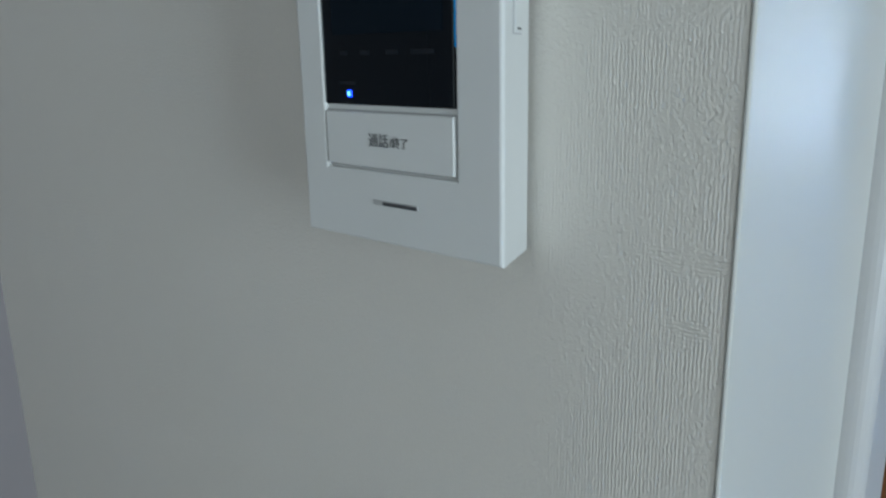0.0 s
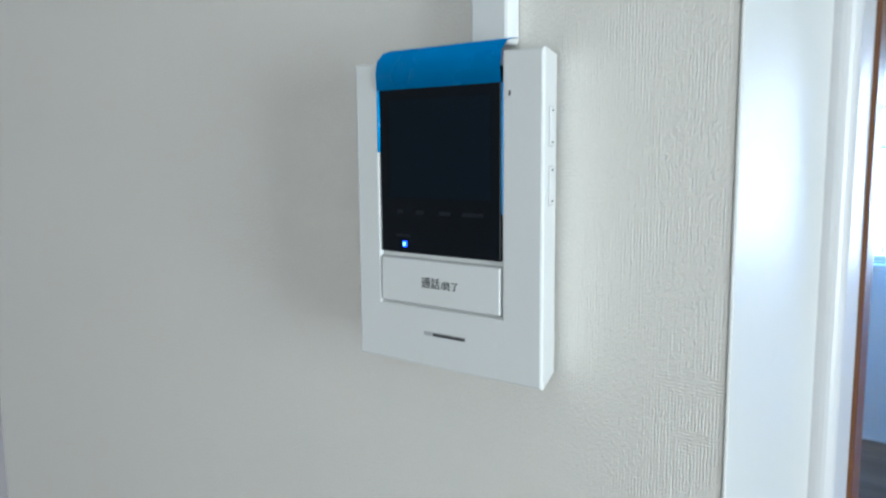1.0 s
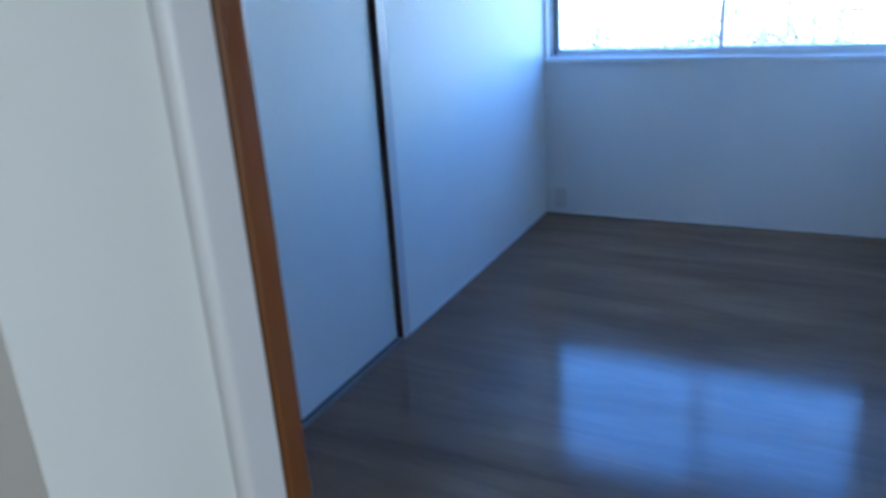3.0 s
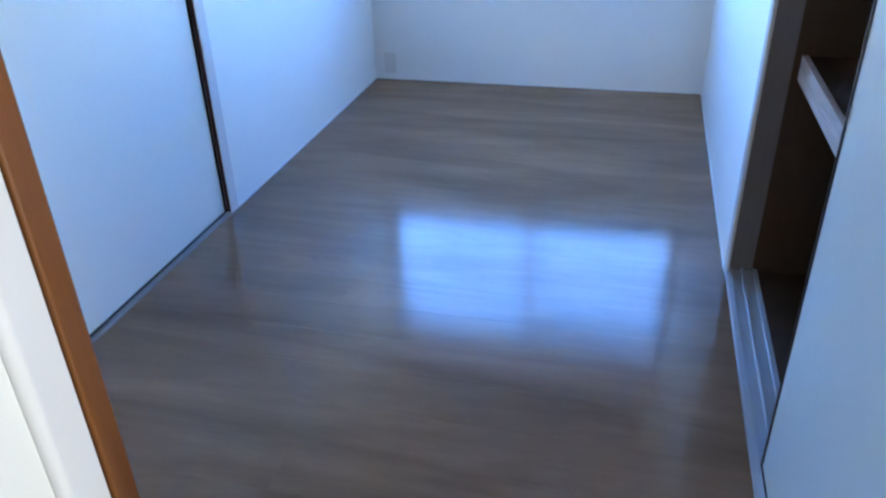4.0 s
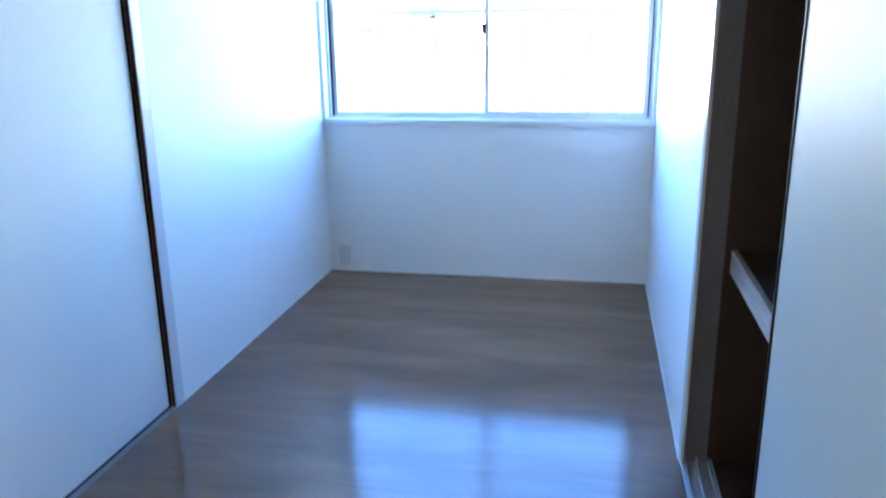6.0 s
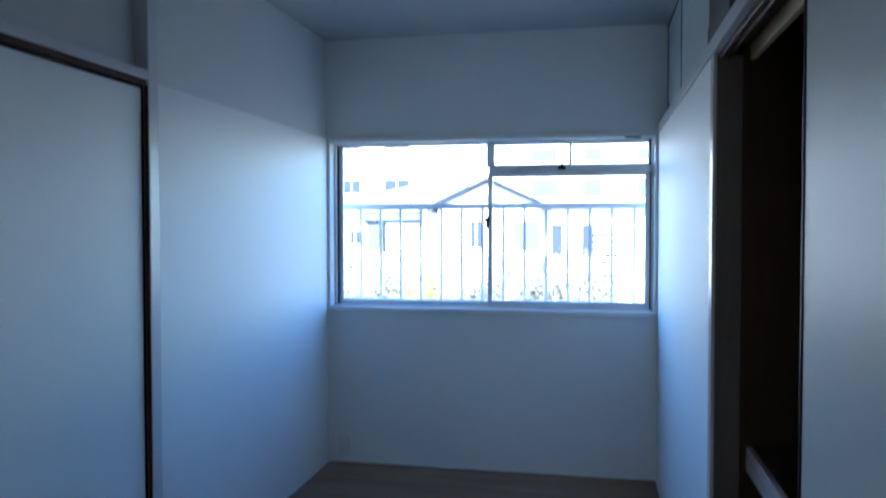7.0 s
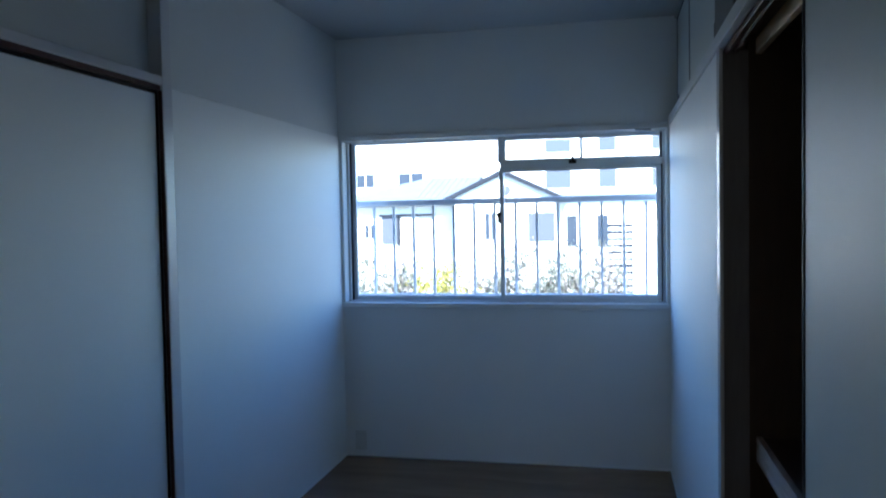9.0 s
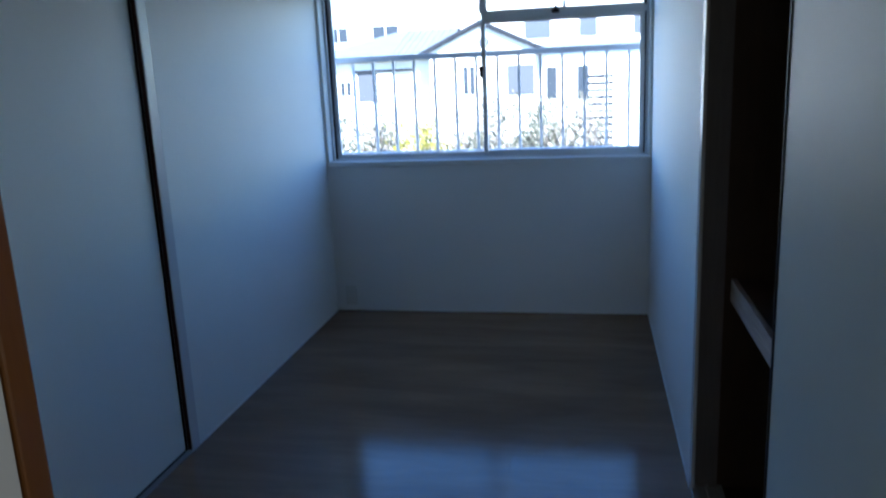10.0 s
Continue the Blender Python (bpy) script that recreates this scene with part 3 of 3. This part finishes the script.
def intercom_body():
    """A case that narrows towards the wall, with a raised U-shaped front round screen and button."""
    bm = bmesh.new()
    add_box(bm, IX0, IX1, YS + 0.0003, Y_HALL - 0.003, IZ0, IZ1)
    for v in bm.verts:
        if v.co.y > YS + 0.01:
            v.co.x += 0.010 if v.co.x < 0.86 else -0.010
    a, b, c = 0.8220, 0.8957, 1.3795
    prof = [(IX0, IZ1), (IX0, IZ0), (IX1, IZ0), (IX1, IZ1), (b, IZ1), (b, c), (a, c), (a, IZ1)]
    front = [bm.verts.new((x, YF, z)) for x, z in prof]
    back = [bm.verts.new((x, YS + 0.0004, z)) for x, z in prof]
    f = bm.faces.new(front)
    for i in range(8):
        bm.faces.new((front[i], back[i], back[(i + 1) % 8], front[(i + 1) % 8]))
    bmesh.ops.recalc_face_normals(bm, faces=bm.faces)
    bmesh.ops.bevel(bm, geom=[e for e in f.edges], offset=0.0011, segments=2, affect="EDGES", profile=0.5)
    return bm


body = part("body", intercom_body(), M_PLASTIC, inter)
part("base_plate", boxes((IX0 + 0.014, IX1 - 0.014, Y_HALL - 0.003, Y_HALL - 0.0002, IZ0 + 0.006, IZ1 - 0.004)), M_SWITCH, inter)
screen = part("screen", boxes((0.8225, 0.8950, YS - 0.0012, YS + 0.002, 1.4055, 1.4925), bevel=0.0008), M_SCREEN, inter, "glossy black screen")
part("display", boxes((0.8290, 0.8895, YS - 0.0015, YS - 0.0010, 1.4330, 1.4800)), M_PANELGLASS, screen, "unlit display area")
for k, (a, b) in enumerate(((0.8335, 0.8375), (0.8455, 0.8505), (0.8600, 0.8665), (0.8735, 0.8855))):
    part("touch_mark", boxes((a, b, YS - 0.0015, YS - 0.0010, 1.4250, 1.4268)), M_ICON, screen, "faint grey touch mark")
part("touch_mark", boxes((0.8325, 0.8420, YS - 0.0015, YS - 0.0010, 1.4135, 1.4148)), M_ICON, screen, "faint grey print")
led = part("led", boxes((0.8368, 0.8396, YS - 0.0018, YS - 0.0010, 1.4085, 1.4115), bevel=0.0004), M_LED, inter, "lit blue lamp")
part("led_core", boxes((0.8376, 0.8388, YS - 0.0021, YS - 0.0017, 1.4092, 1.4108)), M_LEDCORE, led)


def film_bm():
    """Protective film: a band on the screen's top that curls back over the case."""
    bm = bmesh.new()
    prof = [(YS - 0.0022, 1.4850), (YS - 0.0028, 1.4930), (YS - 0.0016, 1.4990), (YS + 0.0030, 1.5034), (YS + 0.0080, 1.5050), (YS + 0.0150, 1.5056)]
    a = [bm.verts.new((0.8218, y, z)) for y, z in prof]
    b = [bm.verts.new((0.8955, y, z)) for y, z in prof]
    for i in range(len(prof) - 1):
        bm.faces.new((a[i], b[i], b[i + 1], a[i + 1]))
    bmesh.ops.solidify(bm, geom=bm.faces[:], thickness=0.0003)
    add_box(bm, 0.8212, 0.8224, YS - 0.0016, YS - 0.0002, 1.4550, 1.4850)
    add_box(bm, 0.8953, 0.8957, YS - 0.0014, YS - 0.0002, 1.4270, 1.4850)
    return bm


part("film", film_bm(), M_FILM, inter, "peeling bright blue protective film", True)
part("button_gap", boxes((0.8222, 0.8952, YS - 0.0004, YS + 0.001, 1.3802, 1.4035)), M_SEAM, inter, "grey seam round the button")
button = part("button", boxes((0.8228, 0.8946, YS - 0.0018, YS + 0.001, 1.3808, 1.4028), bevel=0.0006), M_PLASTIC, inter)
lettering("\u901a\u8a71", 0.0058, button, M_INK, Matrix.Translation((0.8546, YS - 0.00195, 1.3915)) @ pose(0, 0, 0, 90, 0, 0))
lettering("/\u7d42\u4e86", 0.0046, button, M_INK, Matrix.Translation((0.8662, YS - 0.00195, 1.3912)) @ pose(0, 0, 0, 90, 0, 0))
part("speaker_slot", boxes((0.8500, 0.8755, YF - 0.0004, YF + 0.001, 1.3657, 1.3678), bevel=0.0003), M_SWITCH_DARK, inter, "grey rim of the microphone slot")
part("slot_opening", boxes((0.8560, 0.8750, YF - 0.0007, YF - 0.0003, 1.3660, 1.3674)), M_SEAL, inter, "dark microphone slot")
part("front_mark", boxes((0.8992, 0.9002, YF - 0.0004, YF + 0.001, 1.4790, 1.4812)), M_GAP, inter)
slant = math.degrees(math.atan2(0.010, Y_HALL - 0.003 - YS))
for z in (1.4315, 1.4575):
    sb = part("side_button", boxes((-0.001, 0.0007, -0.004, 0.004, 0.0, 0.0165), bevel=0.0005), M_PLASTIC, inter, "white side button")
    sb.matrix_basis = pose(IX1 - 0.0043, YS + 0.0125, z, 0, 0, slant)
    for dz in (0.001, 0.0148):
        mk = part("side_mark", boxes((0.0006, 0.0009, -0.0022, 0.0022, dz, dz + 0.0008)), M_GAP, sb)
    seam = part("side_seam", boxes((-0.001, 0.0002, -0.0046, 0.0046, -0.0006, 0.0171)), M_SWITCH_DARK, inter)
    seam.matrix_basis = pose(IX1 - 0.0043, YS + 0.0125, z, 0, 0, slant)

cable_cover = tagged(part("cable_cover", boxes((0.857, 0.879, Y_HALL - 0.011, Y_HALL - 0.0003, 1.4955, H - 0.002), bevel=0.002), M_PLASTIC),
                     "white plastic cable cover rising above the intercom", "cable cover")

# ---- light switch ----
switch = thing("light_switch", "white light switch with a wide tilted rocker", "switch", at=(-0.0045, 0, -0.001))
part("plate", boxes((0.8425, 0.8920, Y_HALL - 0.011, Y_HALL - 0.0003, 1.089, 1.190), bevel=0.0025), M_SWITCH, switch)


def rocker_bm():
    """A rocker with a low ridge off its middle line."""
    bm = bmesh.new()
    prof = [(0.8455, 0.0), (0.8455, 0.0010), (0.8730, 0.0062), (0.8895, 0.0010), (0.8895, 0.0)]
    lo = [bm.verts.new((x, Y_HALL - 0.0108 - d, 1.0925)) for x, d in prof]
    hi = [bm.verts.new((x, Y_HALL - 0.0108 - d, 1.1735)) for x, d in prof]
    for i in range(5):
        bm.faces.new((lo[i], lo[(i + 1) % 5], hi[(i + 1) % 5], hi[i]))
    bm.faces.new(lo)
    bm.faces.new(hi)
    bmesh.ops.recalc_face_normals(bm, faces=bm.faces)
    return bm


# darker than the plate: shade on the rocker's left face, given as colour
part("rocker", rocker_bm(), M_SWITCH_DARK, switch, "white rocker, greyed for its shaded face")

# ---- outside ----
structure("ground", boxes((-900, 900, -900, 1800, -3.0, -2.8)), M_GROUND, "dry open ground reaching the horizon", "ground")


def house_window(parent, x, z, w, h, y, glass=M_HOUSEGLASS, bar=True):
    wdw = part("house_window", boxes((x, x + w, y - 0.05, y - 0.001, z, z + h)), M_HOUSEWALL, parent)
    part("pane", boxes((x + 0.04, x + w - 0.04, y - 0.07, y - 0.051, z + 0.04, z + h - 0.04)), glass, wdw)
    if bar:
        part("frame_bar", boxes((x + w / 2 - 0.03, x + w / 2 + 0.03, y - 0.085, y - 0.071, z + 0.04, z + h - 0.04)), M_HOUSEWALL, wdw)


def gable(x0, x1, y0, y1, z_eave, z_ridge, over=0.35, thick=0.14, end=0.08):
    """Two roof slabs with the gable end towards the window (ridge along y)."""
    bm = bmesh.new()
    xm = (x0 + x1) / 2
    slope = (z_ridge - z_eave) / (xm - x0)
    prof = [(x0 - over, z_eave - over * slope), (xm, z_ridge), (x1 + over, z_eave - over * slope)]
    for (xa, za), (xb, zb) in zip(prof[:-1], prof[1:]):
        v = [bm.verts.new((x, y, z + dz)) for y in (y0 - end, y1 + end) for dz in (0, thick) for x, z in ((xa, za), (xb, zb))]
        for f in ((0, 1, 3, 2), (4, 6, 7, 5), (0, 4, 5, 1), (2, 3, 7, 6), (0, 2, 6, 4), (1, 5, 7, 3)):
            bm.faces.new([v[i] for i in f])
    bmesh.ops.recalc_face_normals(bm, faces=bm.faces)
    return bm


def gable_wall(x0, x1, y0, y1, zb, z_eave, z_ridge):
    bm = bmesh.new()
    xm = (x0 + x1) / 2
    prof = [(x0, zb), (x1, zb), (x1, z_eave), (xm, z_ridge), (x0, z_eave)]
    a = [bm.verts.new((x, y0, z)) for x, z in prof]
    b = [bm.verts.new((x, y1, z)) for x, z in prof]
    bm.faces.new(a)
    bm.faces.new(b[::-1])
    for i in range(5):
        bm.faces.new((a[i], b[i], b[(i + 1) % 5], a[(i + 1) % 5]))
    bmesh.ops.recalc_face_normals(bm, faces=bm.faces)
    return bm


house = thing("house", "white two-storey house with a low grey gable roof", "house", at=(0, 0, 0))
part("wall", gable_wall(-3.45, -0.2, 20.0, 29.0, -2.8, 1.98, 2.72), M_HOUSEWALL, house)
rf = part("roof", gable(-3.45, -0.2, 20.0, 29.0, 2.0, 2.76), M_ROOF, house, "grey sheet-metal roof")
part("barge_board", gable(-3.45, -0.2, 19.90, 19.84, 1.98, 2.74, 0.34, 0.14, -0.005), M_EAVE, rf, "dark barge board")
part("vent", add_cyl(bmesh.new(), (-1.72, 19.98, 2.22), 0.16, 0.06, "Y", 20), M_SHUTTER, house, "round gable vent")
house_window(house, -2.42, 0.62, 0.42, 0.92, 20.0)
house_window(house, -1.05, 0.55, 0.90, 0.98, 20.0, M_SHUTTER, False)

wing = thing("house", "long white house wing with a ribbed grey roof", "house", at=(0, 0, 0))
part("wall", boxes((-8.6, -3.5, 21.0, 28.0, -2.8, 1.86)), M_HOUSEWALL, wing)
bm = bmesh.new()
v = [bm.verts.new(p) for p in ((-9.0, 20.6, 1.80), (-3.2, 20.6, 1.80), (-3.2, 24.5, 2.95), (-5.2, 24.5, 2.95), (-9.0, 28.4, 1.80), (-3.2, 28.4, 1.80))]
for f in ((0, 1, 2, 3), (0, 3, 4), (3, 2, 5, 4), (0, 4, 5, 1)):
    bm.faces.new([v[i] for i in f])
bmesh.ops.recalc_face_normals(bm, faces=bm.faces)
wroof = part("roof", bm, M_ROOF, wing, "grey sheet-metal roof")
for i in range(9):
    rx = -5.0 + 0.22 * i
    bm = bmesh.new()
    a = Vector((rx, 20.62, 1.81))
    b = Vector((rx, 24.4, 2.94))
    m = look(tuple((a + b) / 2), tuple(b))
    bmesh.ops.create_cube(bm, size=1.0, matrix=m @ Matrix.Diagonal((0.02, 0.02, (b - a).length, 1)))
    part("seam", bm, M_ROOF, wroof)
house_window(wing, -6.75, 0.70, 0.42, 0.52, 21.0)
house_window(wing, -6.15, 0.48, 0.62, 1.02, 21.0, M_SHUTTER, False)
house_window(wing, -5.45, 0.48, 0.62, 1.02, 21.0, M_HOUSEWALL, False)
part("shutter_edge", boxes((-5.56, -5.46, 20.90, 20.94, 0.46, 1.45)), M_EAVE, wing, "dark shutter rail")
for x0, x1 in ((-6.18, -5.50), (-5.48, -4.80), (-4.78, -4.25)):
    part("shutter_box", boxes((x0, x1, 20.86, 20.99, 1.46, 1.54)), M_EAVE, wing, "dark shutter box")

side = thing("house", "white rendered house with narrow windows", "house", at=(0, 0, 0))
part("wall", boxes((-0.6, 6.5, 21.2, 29.0, -2.8, 1.95)), M_HOUSEWALL2, side)
part("roof", boxes((-0.15, 6.9, 20.9, 29.3, 1.955, 2.10), bevel=0.03), M_ROOF, side, "flat grey roof edge")
for x, z, w, h in ((0.08, 0.34, 0.40, 1.08), (1.06, 0.30, 0.42, 1.12), (3.2, 0.30, 0.9, 0.95)):
    house_window(side, x, z, w, h, 21.2, M_HOUSEGLASS, False)
lat = thing("lattice_screen", "pale slatted screen standing before the house", "screen")
for bx in (1.46, 1.78, 2.10):
    part("post", boxes((bx - 0.02, bx + 0.02, 18.0, 18.05, -2.8, 1.14)), M_RAIL, lat)
for i in range(17):
    z = 1.08 - 0.19 * i
    part("slat", boxes((1.44, 2.12, 17.96, 17.999, z - 0.055, z + 0.035)), M_SHUTTER if i % 3 == 2 else M_EAVE, lat)

block = thing("apartment_block", "distant pale apartment block with rows of windows", "apartment block", at=(0, 0, 0))
part("wall", boxes((-30.0, -4.2, 38.0, 50.0, -2.8, 7.2)), M_HOUSEWALL2, block)
part("roof", boxes((-30.2, -4.0, 37.8, 50.2, 7.2, 7.45)), M_ROOF, block)
for z in (3.20, 0.25, 5.7):
    for x in (-26.0, -23.0, -20.0, -17.0, -12.74, -10.25):
        house_window(block, x, z, 1.1 if x < -11 else 1.5, 0.82, 38.0)
block2 = thing("apartment_block", "distant white apartment block, blue-tinted windows", "apartment block", at=(0, 0, 0))
part("wall", boxes((-6.0, 16.0, 40.0, 52.0, -2.8, 6.4)), M_HOUSEWALL2, block2)
part("roof", boxes((-6.2, 16.2, 39.8, 52.2, 6.4, 6.65)), M_ROOF, block2)
for z in (2.95, 5.0):
    for x in (-2.1, 0.9, 3.8, 6.6, 9.5):
        house_window(block2, x, z, 1.5 if x < 0 else 1.0, 1.1 if z < 4 else 0.8, 40.0, M_PALEGLASS, False)


def shrub(name, x0, x1, y0, y1, zb, zt, count, mat, seed, label):
    """Loose shrubs: thin upright twigs with many small leaves."""
    rnd = random.Random(seed)
    verts, faces, tv, tf = [], [], [], []
    clumps = [(rnd.uniform(x0, x1), rnd.uniform(y0, y1), rnd.uniform(0.7, 1.0)) for _ in range(max(5, int((x1 - x0) * 9)))]
    for cx, cy, hgt in clumps:
        top = zb + (zt - zb) * hgt
        for _ in range(5):
            dx, dy, r = rnd.uniform(-0.25, 0.25), rnd.uniform(-0.2, 0.2), rnd.uniform(0.008, 0.018)
            k = len(tv)
            tv += [(cx - r, cy, zb), (cx + r, cy, zb), (cx, cy + 2 * r, zb), (cx + dx, cy + dy, top)]
            tf += [(k, k + 1, k + 3), (k + 1, k + 2, k + 3), (k + 2, k, k + 3)]
    for _ in range(count):
        cx, cy, hgt = rnd.choice(clumps)
        z = rnd.uniform(zb + 0.3 * (zt - zb), zb + (zt - zb) * hgt)
        s = 0.30 * (1.1 - 0.6 * (z - zb) / (zt - zb))
        c = Vector((rnd.gauss(cx, s), rnd.gauss(cy, s * 0.8), z + rnd.gauss(0, 0.05)))
        q = Euler((rnd.uniform(0, 6.3), rnd.uniform(0, 6.3), rnd.uniform(0, 6.3))).to_matrix()
        l, w = rnd.uniform(0.03, 0.065), rnd.uniform(0.012, 0.024)
        k = len(verts)
        verts += [tuple(c + q @ Vector(p)) for p in ((-l, 0, 0), (0, -w, 0.008), (l, 0, 0), (0, w, 0.008))]
        faces.append((k, k + 1, k + 2, k + 3))
    root = thing(name, label, "shrub", kind="stuff")
    for nm, vv, ff, mt in (("leaves", verts, faces, mat), ("twigs", tv, tf, M_TWIG)):
        me = bpy.data.meshes.new(nm)
        me.from_pydata(vv, [], ff)
        me.materials.append(mt)
        o = new(nm, me)
        o.parent = root
        tagged(o, kind="stuff")


GREEN = "thin grey-green hedge with bare twigs"
REDDISH = "thin hedge with reddish leaves and bare twigs"
shrub("hedge", -3.2, -1.7, 8.6, 9.6, -2.8, 0.84, 6500, M_LEAF, 3, GREEN)
shrub("hedge", -2.5, -1.3, 8.8, 9.7, -2.8, 0.76, 4200, M_LEAF_R, 13, REDDISH)
shrub("hedge", -1.3, -0.2, 8.8, 9.8, -2.8, 0.82, 5200, M_LEAF_R, 15, REDDISH)
shrub("hedge", -0.7, 0.7, 8.6, 9.8, -2.8, 1.00, 6000, M_LEAF, 4, GREEN)
shrub("hedge", 0.5, 1.9, 8.8, 9.8, -2.8, 0.98, 5200, M_LEAF, 7, GREEN)
shrub("hedge", -0.4, 1.8, 9.0, 9.9, -2.8, 1.06, 5200, M_LEAF_R, 9, REDDISH)
shrub("bush", -1.46, -1.05, 8.0, 8.4, -2.8, 0.72, 3600, M_LEAF_Y, 5, "yellowing leafy bush")

# ---- floor planks ----
PLANK, LENGTH = 0.15, 1.82
meshes = {}
rnd = random.Random(11)
rows = int((-Y_IN - 0.0) / PLANK) + 1
for r in range(rows):
    y1 = 0.0 - PLANK * r - 0.0002
    y0 = max(y1 - PLANK + 0.0004, Y_HALL + 0.061)
    x = -(rnd.uniform(0.1, 0.9)) * LENGTH
    while x < W:
        xa, xb = max(x, 0.0005), min(x + LENGTH - 0.0004, W - 0.0005)
        if xb - xa > 0.02 and y1 - y0 > 0.02:
            key = (round(xb - xa, 3), round(y1 - y0, 3))
            if key not in meshes:
                b = boxes((0, xb - xa, 0, y1 - y0, -0.0118, 0.0), bevel=0.0)
                me = bpy.data.meshes.new("plank")
                b.to_mesh(me)
                b.free()
                me.materials.append(M_FLOOR)
                meshes[key] = me
            o = new("plank", meshes[key])
            o.location = (xa, y0, 0)
            o.parent = floor
        x += LENGTH
